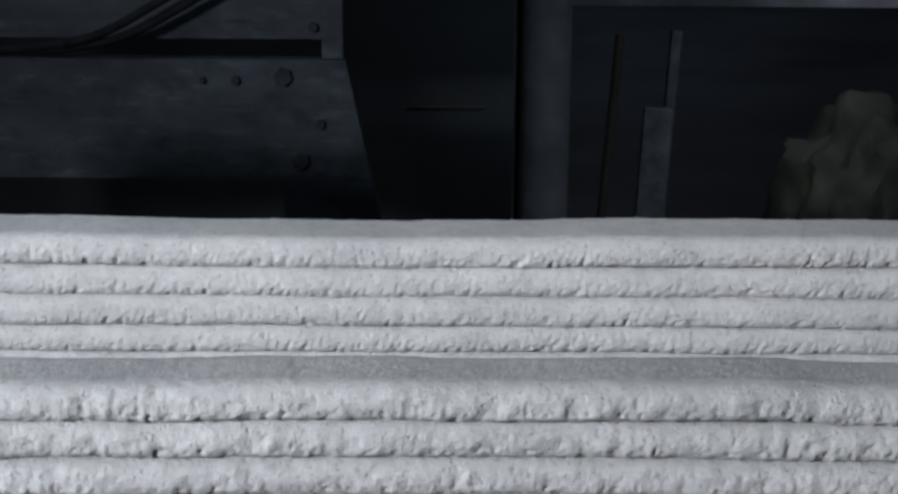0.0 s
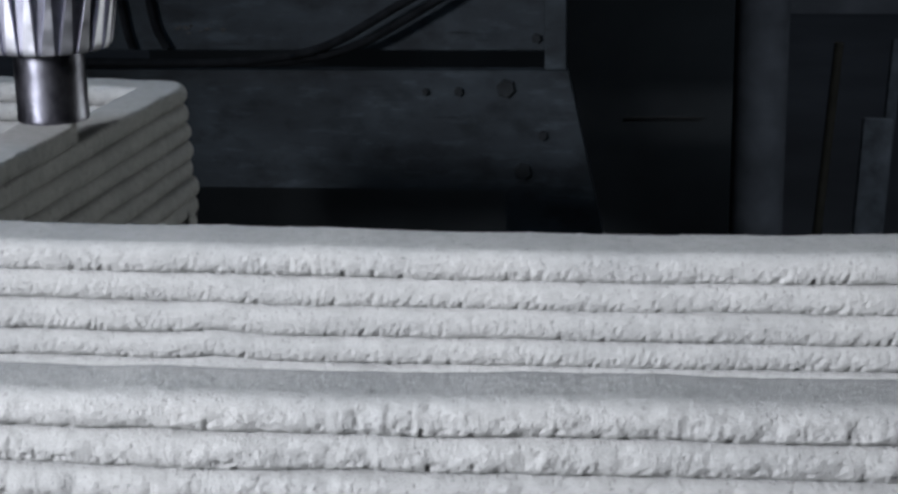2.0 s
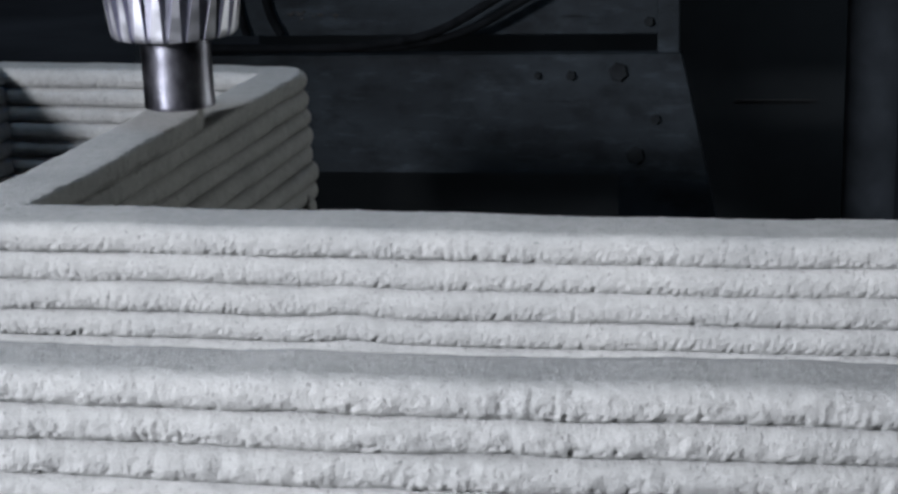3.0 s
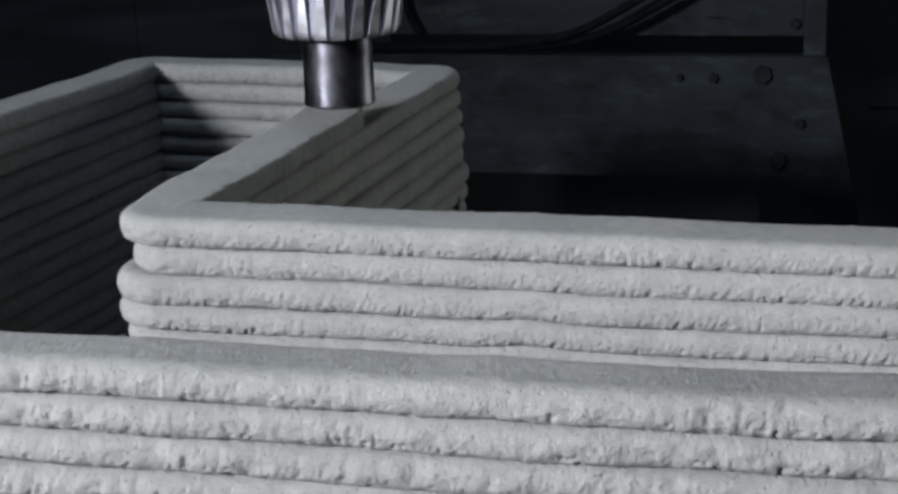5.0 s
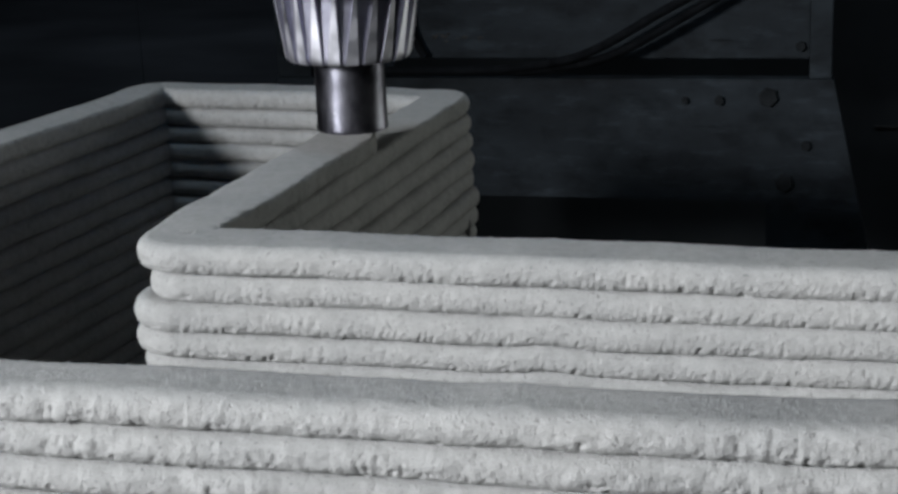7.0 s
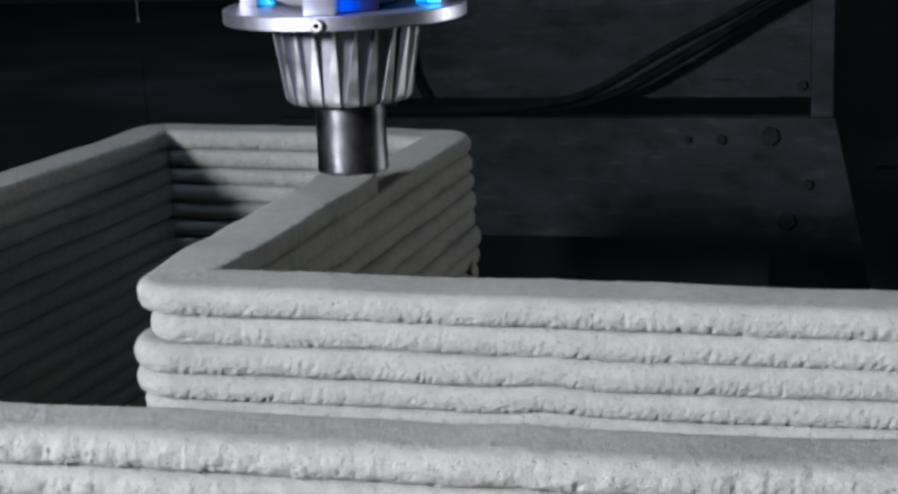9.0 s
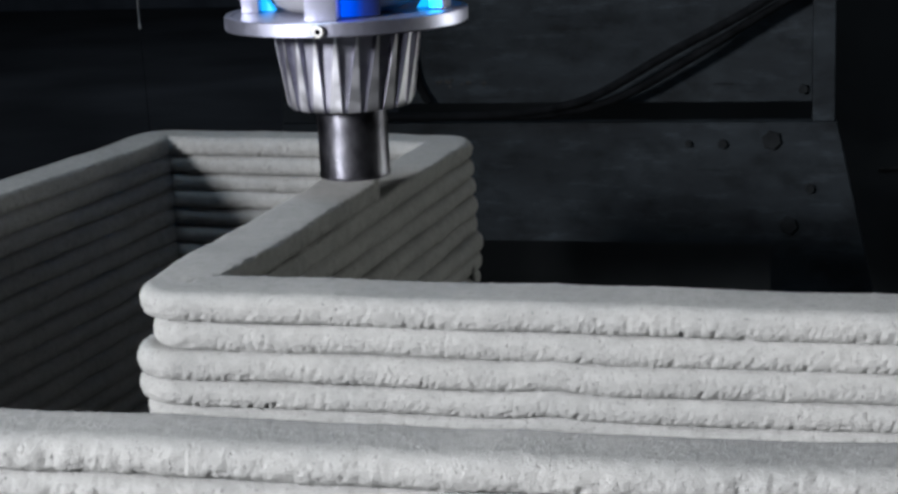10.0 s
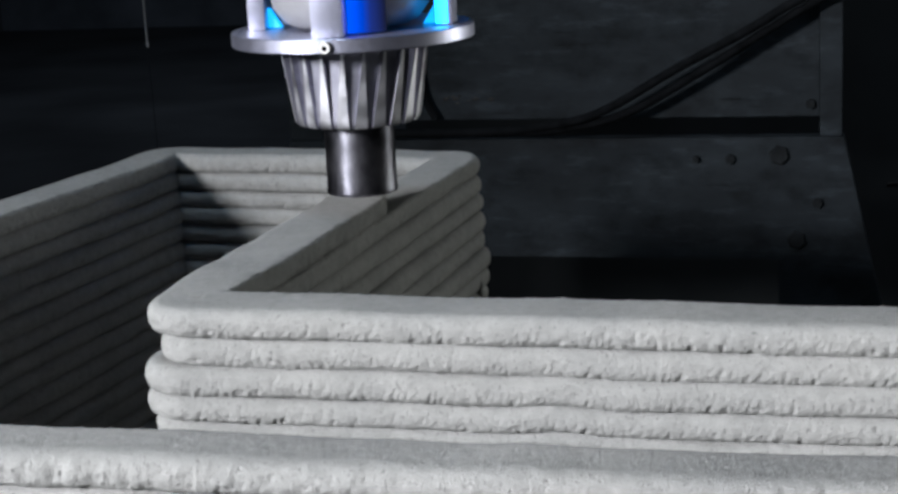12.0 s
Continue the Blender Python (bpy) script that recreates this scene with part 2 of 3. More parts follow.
def bead_mesh(name, path, z_top, height, half, seed, fine=True, droop=0.0006, rough=1.0, sag=0.0, square=None, waves=(), spread=0.0, scars=()):
    """One extruded strand: flat above and below, bulging at its sides, torn towards its lower edge, with rounded ends."""
    back, front = (17, 29) if fine else (9, 11)
    flat = 12 if fine else 5
    rx, rz = 0.0072 if rough == 1 else 0.0088, height / 2 * 1.03

    def bulge(count, sign):
        for k in range(count):
            a = sign * (-math.pi / 2 + math.pi * k / (count - 1))
            u.append(sign * (half - rx + rx * abs(math.cos(a)) ** 0.85))
            v.append(rz * math.copysign(abs(math.sin(a)) ** 0.9, math.sin(a)))
            up = 0.22 if math.sin(a) > 0 else 0.85
            u2.append(sign * (half - rx + rx * abs(math.cos(a)) ** up))
            v2.append(rz * math.copysign(abs(math.sin(a)) ** up, math.sin(a)))

    u, v, u2, v2 = [], [], [], []
    bulge(back, 1)
    for k in range(1, flat):
        u.append((half - rx) * (1 - 2 * k / flat))
        v.append(rz)
        u2.append(u[-1])
        v2.append(rz)
    bulge(front, -1)
    for k in range(1, flat):
        u.append(-(half - rx) * (1 - 2 * k / flat))
        v.append(-rz)
        u2.append(u[-1])
        v2.append(-rz)
    u, v, u2, v2 = (np.array(q) for q in (u, v, u2, v2))
    n, m = len(path), len(u)
    d = np.gradient(path, axis=0)
    d /= np.linalg.norm(d, axis=1)[:, None] + 1e-12
    normal = np.stack([d[:, 1], -d[:, 0]], 1)
    run = np.concatenate([[0], np.cumsum(np.linalg.norm(np.diff(path, axis=0), axis=1))])
    # rounded ends
    end = np.minimum(run, run[-1] - run)
    cap = np.sqrt(np.clip(1 - (1 - np.clip(end / (half * 0.9), 0, 1)) ** 2, 0.0004, 1))
    zero = np.zeros(n)
    sway = 0.0008 * value_noise(run / 0.07, zero, zero, seed) + 0.0005 * value_noise(run / 0.022, zero, zero, seed + 7)
    lift = 0.0006 * value_noise(run / 0.08, zero + 5, zero, seed) + 0.00045 * value_noise(run / 0.028, zero + 9, zero, seed)
    swell = 1 + 0.03 * value_noise(run / 0.05, zero + 3, zero, seed) + spread * np.clip((path[:, 1] - 0.03) / 0.05, 0, 1)
    # where the nozzle's rim has cut a hard shoulder
    hard = np.zeros((n, m))
    if square:
        right, left = square(path[:, 0], path[:, 1])
        hard = np.where(u[None, :] > 0, right[:, None], left[:, None])
    U = (u[None, :] + hard * (u2 - u)[None, :]) * (cap * swell)[:, None] + sway[:, None]
    V = v[None, :] + hard * (v2 - v)[None, :]
    s = run[:, None] + np.zeros_like(V)
    on_side = np.clip((np.abs(u) - (half - rx)) / rx, 0, 1)[None, :]
    low = np.clip(0.5 - V / (2 * rz), 0, 1)
    # tears lean along the way the strand was laid
    lean = s + V * (0.35 if rough == 1 else 0.12)
    tear = 0.75 * value_noise(lean / 0.0017, V / 0.0048, s * 0 + np.sign(u)[None, :], seed + 11) + 0.4 * value_noise(lean / 0.0038, V / 0.007, s * 0 + np.sign(u)[None, :], seed + 13)
    if rough != 1:
        tear = 0.4 * value_noise(lean / 0.0019, V / 0.0048, s * 0 + np.sign(u)[None, :], seed + 11) + 0.8 * value_noise(lean / 0.0043, V / 0.009, s * 0 + np.sign(u)[None, :], seed + 13)
    patch = 0.5 + 0.5 * value_noise(s / 0.03, s * 0, s * 0, seed + 17)
    grain = value_noise(s / 0.0019, V / 0.0019, u[None, :] / 0.0019 + s * 0, seed + 23)
    depth = u[None, :] + s * 0
    lump = value_noise(s / 0.0031, V / 0.0027, depth / 0.003, seed + 31)
    crumb = value_noise(s / 0.0015, V / 0.0014, depth / 0.0015, seed + 37)
    rest = 0.12 if rough == 1 else 0.5
    worn = rest + (1 - rest) * low ** 1.3
    push = on_side * ((0.00047 if rough == 1 else 0.00075) * tear * (rest + (1 - rest) * low ** 1.4) * (0.4 + patch) + worn * (0.00025 * lump + 0.00025 * crumb) * (0.55 + 0.7 * patch))
    push -= (0.0014 if rough == 1 else 0.0009) * on_side * np.clip(-tear - 0.15, 0, 1) * np.clip(low - 0.4, 0, 1) * 2.2 * (0.6 + 0.7 * patch)
    push -= 0.0024 * on_side * np.clip(-crumb - 0.3, 0, 1) * (0.2 + 1.1 * low ** 1.5)
    push *= rough
    torn = sum((np.exp(-((path[:, 0] - x) / wide) ** 2) for x, wide in scars), zero)[:, None]
    push -= on_side * torn * (0.0009 * np.clip(-lump - 0.1, 0, 1) + 0.0007 * np.clip(-tear - 0.1, 0, 1)) * np.clip(1.35 - np.abs(low - 0.45), 0, 1)
    clod = value_noise(s / 0.0075, V / 0.0045, depth / 0.007, seed + 47)
    push += on_side * (0.00022 if rough == 1 else 0.00078) * clod
    shoulder = hard * np.clip(v2 / rz - 0.75, 0, 0.2)[None, :] * 5 * np.clip(on_side * 3 - 1, 0, 1)
    rag = 0.0006 * value_noise(s / 0.0026, s * 0 + 2, s * 0, seed + 41) + 0.0007 * value_noise(s / 0.0013, s * 0 + 4, s * 0, seed + 43)
    push = push * (1 - 0.8 * hard * (V > 0)) + shoulder * (rag - 0.0002)
    U = U + np.sign(u)[None, :] * push
    V = V + shoulder * 0.5 * rag
    V = V + lift[:, None] + (1 - on_side) * (0.00010 * grain + 0.00013 * lump - 0.0013 * np.clip(-crumb - 0.5, 0, 1) + 0.00007 * crumb) * rough - droop * on_side
    edge = value_noise(s / 0.0065, s * 0 + 6, s * 0, seed + 53) + 0.6 * value_noise(s / 0.019, s * 0 + 8, s * 0, seed + 59)
    V = V + on_side * low ** 2 * 0.00042 * edge
    xyz = np.empty((n, m, 3))
    xyz[..., 0] = path[:, 0:1] + normal[:, 0:1] * U
    xyz[..., 1] = path[:, 1:2] + normal[:, 1:2] * U
    slump = np.clip((path[:, 0] - 0.05) / 0.30, 0, 1)
    slump = np.where(path[:, 1] < 0.05, slump * slump * (3 - 2 * slump), 0)
    wave = sum((dz * np.exp(-((path[:, 0] - x) / wide) ** 2) for x, wide, dz in waves), zero) * (path[:, 1] < 0.05)
    xyz[..., 2] = z_top - height / 2 + V + (wave - sag * slump)[:, None]
    idx = np.arange(n * m).reshape(n, m)
    a, b = idx[:-1], idx[1:]
    quads = np.stack([a, np.roll(a, -1, 1), np.roll(b, -1, 1), b], -1).reshape(-1, 4)
    faces = [tuple(q) for q in quads.tolist()]
    faces += [tuple(idx[0].tolist()), tuple(idx[-1, ::-1].tolist())]
    me = bpy.data.meshes.new(name)
    me.from_pydata(xyz.reshape(-1, 3).tolist(), [], faces)
    me.update()
    return me


# ---- printed walls ----
HALF = 0.020
FLOOR_Z = -0.361
HEAD_XY = (0.0288, 0.295)
HEIGHTS = [0.0150, 0.0153, 0.0155, 0.0140, 0.0150]
# how far each strand has settled along the front
SAG = [0.0018, 0.0020, 0.0015, 0.0010, 0.0005, 0.0]
# humps and dips along the front: place, width, height
WAVES = {0: [(0.41, 0.07, -0.0009)], 1: [(0.12, 0.03, 0.0006), (0.211, 0.02, 0.0004)], 2: [(0.211, 0.015, 0.0016), (0.165, 0.02, -0.0004)], 3: [(0.211, 0.014, 0.0016), (0.165, 0.02, -0.0006)], 4: [(0.208, 0.02, 0.0013), (0.287, 0.018, -0.0021)], 5: [(0.208, 0.02, 0.0005)]}
SHELL_WAVES = [(-0.24, 0.21, 0.0036), (0.47, 0.07, 0.0013)]
# torn places along the outer wall: place, width
SHELL_SCARS = {0: [(0.338, 0.005), (0.326, 0.004), (0.391, 0.009), (0.312, 0.003), (0.15, 0.005), (0.085, 0.004)]}
# sideways shift of the near corner, layer by layer
CORNER_SHIFT = [(0.0, 0.0), (0.0056, 0.001), (-0.0042, -0.001), (-0.0028, 0.0), (-0.0005, 0.001), (-0.001, 0.0)]

# sideways shift of the far corner
BACK_SHIFT = [0.0, 0.0004, 0.0016, 0.0002, 0.0022, 0.0006, 0.0034, 0.0006]


def shoulders(k):
    """Which sides of an upper zigzag strand have a hard, ragged shoulder."""
    def sides(x, y):
        right = (x > -0.1) & (y > (-1 if k == 0 else 0.03)) & (y < 0.50)
        left = (x < -0.205) & (y < 0.515)
        return right.astype(float), left.astype(float) * (k == 1)
    return sides


def web_step(x, y):
    if y < 0.05 and -0.05 < x < 0.72:
        return 0.00085
    if x > 0.72:
        return 0.03
    return 0.0018


def shell_step(x, y):
    return 0.00085 if -0.03 < x < 0.72 else 0.03


def web_corners(k):
    dx, dy = CORNER_SHIFT[min(k, 5)]
    return [(1.35, 0.016), (0.0098 + dx, 0.016 + dy), (0.0130 + dx * 0.2, 0.085), (0.0415 + 0.0006 * min(k, 8) + BACK_SHIFT[k % 8], 0.513), (-0.2150, 0.541), (-0.3135, -0.128), (-0.95, -0.128)]


def printed_walls():
    web = thing("printed_wall", "light grey zigzag wall of stacked printed concrete strands", "wall", at=(0, 0, FLOOR_Z))
    shell = thing("printed_wall", "straight outer wall of stacked printed concrete strands", "wall", at=(0, 0, FLOOR_Z))
    z, k = 0.0, 0
    while z > FLOOR_Z + 0.004:
        h = HEIGHTS[k] if k < len(HEIGHTS) else 0.015
        h = min(h, z - FLOOR_Z)
        near = k < 6
        shown = k < 10
        corners = web_corners(k)
        if k == 0:
            corners = corners[:3] + [HEAD_XY]
        step = (lambda x, y: min(0.001, web_step(x, y)) if x < 0.72 else 0.03) if k < 2 else web_step if near else (lambda x, y: 0.004) if shown else (lambda x, y: 0.015)
        ob = mesh_part("concrete_layer", bead_mesh("concrete_layer", rounded_path(corners, 0.011, step), z - FLOOR_Z, h, HALF, 100 + k, near, sag=SAG[min(k, 5)], square=shoulders(k) if k < 2 else None, waves=WAVES.get(k, ()), spread=0.11 if k == 0 else 0.0), CONCRETE, web)
        if k == 0:
            tagged(ob, "fresh top strand ending under the nozzle")
        z -= h
        k += 1
    bm = bmesh.new()
    rng = random.Random(8)
    for dz in (-0.004, -0.009):
        c = Vector((0.0638 + rng.uniform(-0.0005, 0.0005), 0.486, -0.111 + dz - FLOOR_Z))
        bmesh.ops.create_icosphere(bm, subdivisions=2, radius=1, matrix=Matrix.LocRotScale(c, None, (0.0026, 0.0034, rng.uniform(0.0035, 0.0050))))
    for v in bm.verts:
        v.co += 0.0008 * noise.noise_vector(v.co * 300)
    part("cement_drip", bm, CONCRETE, web, "small drip of cement hardened on the corner")
    z, k = -0.0047, 0
    while z > FLOOR_Z + 0.004:
        h = min(0.015, z - FLOOR_Z)
        step = shell_step if k < 5 else (lambda x, y: 0.01)
        mesh_part("concrete_layer", bead_mesh("concrete_layer", rounded_path([(1.35, -0.1775), (-0.95, -0.1775)], 0.011, step), z - FLOOR_Z, h, HALF, 300 + k, k < 5, rough=1.1, waves=SHELL_WAVES, scars=SHELL_SCARS.get(k, ())), CONCRETE, shell)
        z -= h
        k += 1


printed_walls()


def prism(points, y0, y1):
    """An upright slab from (x, z) corners between two depths."""
    bm = bmesh.new()
    a = [bm.verts.new((x, y0, z)) for x, z in points]
    b = [bm.verts.new((x, y1, z)) for x, z in points]
    n = len(points)
    bm.faces.new(a)
    bm.faces.new(b[::-1])
    for i in range(n):
        bm.faces.new((a[i], b[i], b[(i + 1) % n], a[(i + 1) % n]))
    bmesh.ops.recalc_face_normals(bm, faces=bm.faces)
    return bm


# ---- print head ----
def fluted_cone(z0, z1, r0, r1, flutes=22):
    """The cone: turned lands that broaden downwards, with rough cast channels between them that narrow to the foot."""
    bm = bmesh.new()
    rings = []
    for s in (0.0, 0.9, 0.94, 0.975, 1.0):
        z = z1 + (z0 - z1) * s
        r = r1 + (r0 - r1) * s
        if s > 0.9:
            q = (s - 0.9) / 0.1
            r -= 0.0014 * (1 - math.sqrt(max(0.0, 1 - q * q)))
        land = 0.08 + 0.62 * s
        deep = 0.0034 * (1 - s) + 0.0016
        ring = []
        for i in range(flutes):
            for f, d in ((0.035, 1.0), (0.95 - land, 0.9), (1.0 - land, 0.0), (1.0, 0.0)):
                a = 2 * math.pi * (i + f) / flutes
                rr = r - deep * d
                ring.append(bm.verts.new((rr * math.cos(a), rr * math.sin(a), z)))
        rings.append(ring)
    count = flutes * 4
    for a, b in zip(rings, rings[1:]):
        for i in range(count):
            j = (i + 1) % count
            bm.faces.new((a[i], b[i], b[j], a[j]))
    bm.faces.new(rings[0])
    bm.faces.new(rings[-1][::-1])
    bmesh.ops.recalc_face_normals(bm, faces=bm.faces)
    return bm


def print_head():
    head = thing("print_head", "silver concrete printing head with blue lights and dark nozzle", "machine head", at=(*HEAD_XY, 0.0))
    head.scale = (1.065, 1.065, 1.065)
    part("nozzle_tube", turned([(0.0170, 0.0005), (0.0218, 0.0005), (0.0224, 0.0015), (0.0224, 0.0030), (0.0221, 0.0045), (0.0220, 0.025), (0.0220, 0.050)], 72), TUBE, head, "glossy dark metal tube with cement splashes")
    cone = part("nozzle_cone", fluted_cone(0.0456, 0.0948, 0.0391, 0.0463), CAST, head, "cast aluminium cone with bright tapering fins", smooth=False)
    cone.data.materials.append(TURNED)
    for face in cone.data.polygons:
        if len(face.vertices) == 4 and face.index % 4 == 2:
            face.material_index = 1
    plate = part("mounting_plate", turned([(0.03, 0.0951), (0.0740, 0.0955), (0.0748, 0.0962), (0.0748, 0.1035), (0.0742, 0.1041), (0.0703, 0.1041), (0.0698, 0.1037), (0.03, 0.1037)], 128), ALUMINIUM, head, "turned aluminium disc")
    screw = turned([(0.0016, 0.0), (0.0018, 0.0), (0.0030, 0.0003), (0.0046, 0.0003), (0.0050, 0.0008), (0.0050, 0.0032), (0.0040, 0.0042), (0.0021, 0.0042), (0.0019, 0.0025), (0.0016, 0.0020)], 28)
    a = radians(-86)
    turn = Matrix.Translation((0.0743 * math.cos(a), 0.0743 * math.sin(a), 0.0993)) @ Matrix.Rotation(a + math.pi / 2, 4, "Z") @ Matrix.Rotation(math.pi / 2, 4, "X")
    turn = turn @ Matrix.Scale(0.78, 4)
    bmesh.ops.transform(screw, matrix=turn, verts=screw.verts)
    sc = part("screw", screw, STEEL, head, "socket head screw in the disc's rim")
    sock = turned([(0.0005, 0.0024), (0.0017, 0.0024), (0.0017, 0.0028), (0.0005, 0.0028)], 6)
    bmesh.ops.transform(sock, matrix=turn, verts=sock.verts)
    part("socket", sock, BLACK, sc)
    body = [(0.020, 0.1043), (0.034, 0.1048), (0.042, 0.1088), (0.048, 0.1173), (0.0505, 0.1283), (0.0515, 0.1483), (0.0515, 0.2283), (0.030, 0.2333)]
    part("motor_housing", turned(body, 72), HOUSING, head, "rounded grey housing above the disc")
    for deg in (-87, 3, 93, 183):
        m = Matrix.Rotation(radians(deg), 4, "Z")
        post = box(0.0530, 0.0640, -0.0095, 0.0095, 0.1039, 0.2333, 0.0008)
        bmesh.ops.transform(post, matrix=m, verts=post.verts)
        holder = part("post", post, ALUMINIUM, head)
        for side in {3: (-1, 1), 93: (-1, 1), 183: (-1,)}.get(deg, ()):
            led = box(0.0540, 0.0615, side * 0.0100 - 0.0004, side * 0.0100 + 0.0004, 0.1049, 0.2283)
            bmesh.ops.transform(led, matrix=m, verts=led.verts)
            part("led_strip", led, CYAN, holder, "glowing cyan light strip")
        if deg in (3, 183):
            rib = prism([(0.0526, 0.1046), (0.0450, 0.1046), (0.0526, 0.1165)], -0.0035, 0.0035)
            bmesh.ops.transform(rib, matrix=m, verts=rib.verts)
            part("gusset", rib, GUSSET_GLOW, holder, "triangular gusset, its cyan light painted as a glow", smooth=False)
    # added curved panel before the housing; its glow imitates spilt blue light
    bm = bmesh.new()
    cols = []
    for k in range(11):
        a = radians(-76.5 + 25 * k / 10)
        cols.append([bm.verts.new((r * math.cos(a), r * math.sin(a), z)) for r, z in ((0.0530, 0.1048), (0.0540, 0.1048), (0.0540, 0.2263), (0.0530, 0.2263))])
    for p, q in zip(cols, cols[1:]):
        for i in range(4):
            bm.faces.new((p[i], q[i], q[(i + 1) % 4], p[(i + 1) % 4]))
    bm.faces.new(cols[0][::-1])
    bm.faces.new(cols[-1])
    bmesh.ops.recalc_face_normals(bm, faces=bm.faces)
    part("spill_panel", bm, BLUE_SPILL, head, "added panel whose fading glow paints blue light spilt on the housing")
    return head


print_head()


# ---- machine behind ----
def machine_base():
    base = thing("machine_base", "grimy dark steel machine frame with bolted plates", "machine", at=(0, 0, -0.95))
    up = Matrix.Translation((0, 0, 0.95))

    def add(name, bm, mat, label="", smooth=False):
        bmesh.ops.transform(bm, matrix=up, verts=bm.verts)
        return part(name, bm, mat, base, label, smooth)

    add("lower_plate", prism([(-0.304, -0.246), (0.268, -0.246), (0.268, -0.95), (0.522, -0.95), (0.339, -0.107), (-0.304, -0.107)], 1.11, 1.135), PLATE, "stained steel plate with a slanting end")
    add("side_strip", box(0.313, 0.337, 1.112, 1.137, -0.1065, 0.5, 0.001), PLATE)
    add("side_strip", box(-0.304, -0.262, 1.112, 1.137, -0.1065, 0.5, 0.001), PLATE)
    add("upper_panel", box(-0.2615, 0.3125, 1.124, 1.140, -0.086, 0.5, 0.001), PLATE, "stained recessed steel panel")
    add("back_plate", box(-0.32, 0.30, 1.70, 1.72, -0.95, 0.5), FLANK)
    for x, z, r in ((0.177, -0.131, 0.0045), (0.215, -0.131, 0.006), (0.269, -0.127, 0.0115), (0.288, -0.224, 0.011), (0.303, -0.072, 0.006), (0.311, -0.1815, 0.006)):
        bm = turned([(r * 0.3, 0.0), (r, 0.0), (r, 0.004), (r * 0.85, 0.006), (r * 0.3, 0.006)], 6)
        y = 1.111 if z < -0.1 or x > 0.313 else 1.125
        bmesh.ops.transform(bm, matrix=Matrix.Translation((x, y, z)) @ Matrix.Rotation(math.pi / 2, 4, "X") @ Matrix.Rotation(radians(45), 4, "Z"), verts=bm.verts)
        add("bolt", bm, BOLT, "black bolt head")
    rng = random.Random(5)
    bm = bmesh.new()
    for k in range(20):
        c = Vector((rng.uniform(-0.114, -0.056), 1.1236, rng.gauss(-0.061, 0.003)))
        if k > 14:
            c.x -= 0.13
            c.z -= 0.012
        r = rng.uniform(0.0007, 0.0022)
        bmesh.ops.create_icosphere(bm, subdivisions=1, radius=1, matrix=Matrix.LocRotScale(c, None, (r * rng.uniform(1, 2.4), r * 0.5, r)))
    tagged(add("cement_splash", bm, DRIED, "pale splashes of dried cement", True), kind="stuff")
    add("rear_body", box(-0.30, 0.562, 1.75, 2.20, -0.95, 0.6, 0.0015), FLANK, "sooty black box body behind the plates")
    add("ledge", box(0.40, 0.52, 1.7470, 1.7495, -0.289, -0.2865, 0.0005), DRIED, "thin worn edge on the body")
    return base


machine_base()


def tube(points, radius, sides=10, per=10):
    """A round tube along a smooth line through the points."""
    p = [Vector(q) for q in points]
    p = [2 * p[0] - p[1]] + p + [2 * p[-1] - p[-2]]
    line = []
    for i in range(1, len(p) - 2):
        for k in range(per):
            t = k / per
            a, b, c, d = p[i - 1:i + 3]
            line.append(0.5 * (2 * b + (c - a) * t + (2 * a - 5 * b + 4 * c - d) * t * t + (3 * b - a - 3 * c + d) * t ** 3))
    line.append(p[-2])
    bm = bmesh.new()
    rings = []
    for i, q in enumerate(line):
        way = (line[min(i + 1, len(line) - 1)] - line[max(i - 1, 0)]).normalized()
        e = way.cross(Vector((0, 1, 0.01))).normalized()
        f = way.cross(e)
        rings.append([bm.verts.new(q + radius * (math.cos(2 * math.pi * k / sides) * e + math.sin(2 * math.pi * k / sides) * f)) for k in range(sides)])
    for a, b in zip(rings, rings[1:]):
        for k in range(sides):
            bm.faces.new((a[k], a[(k + 1) % sides], b[(k + 1) % sides], b[k]))
    bm.faces.new(rings[0][::-1])
    bm.faces.new(rings[-1])
    bmesh.ops.recalc_face_normals(bm, faces=bm.faces)
    return bm


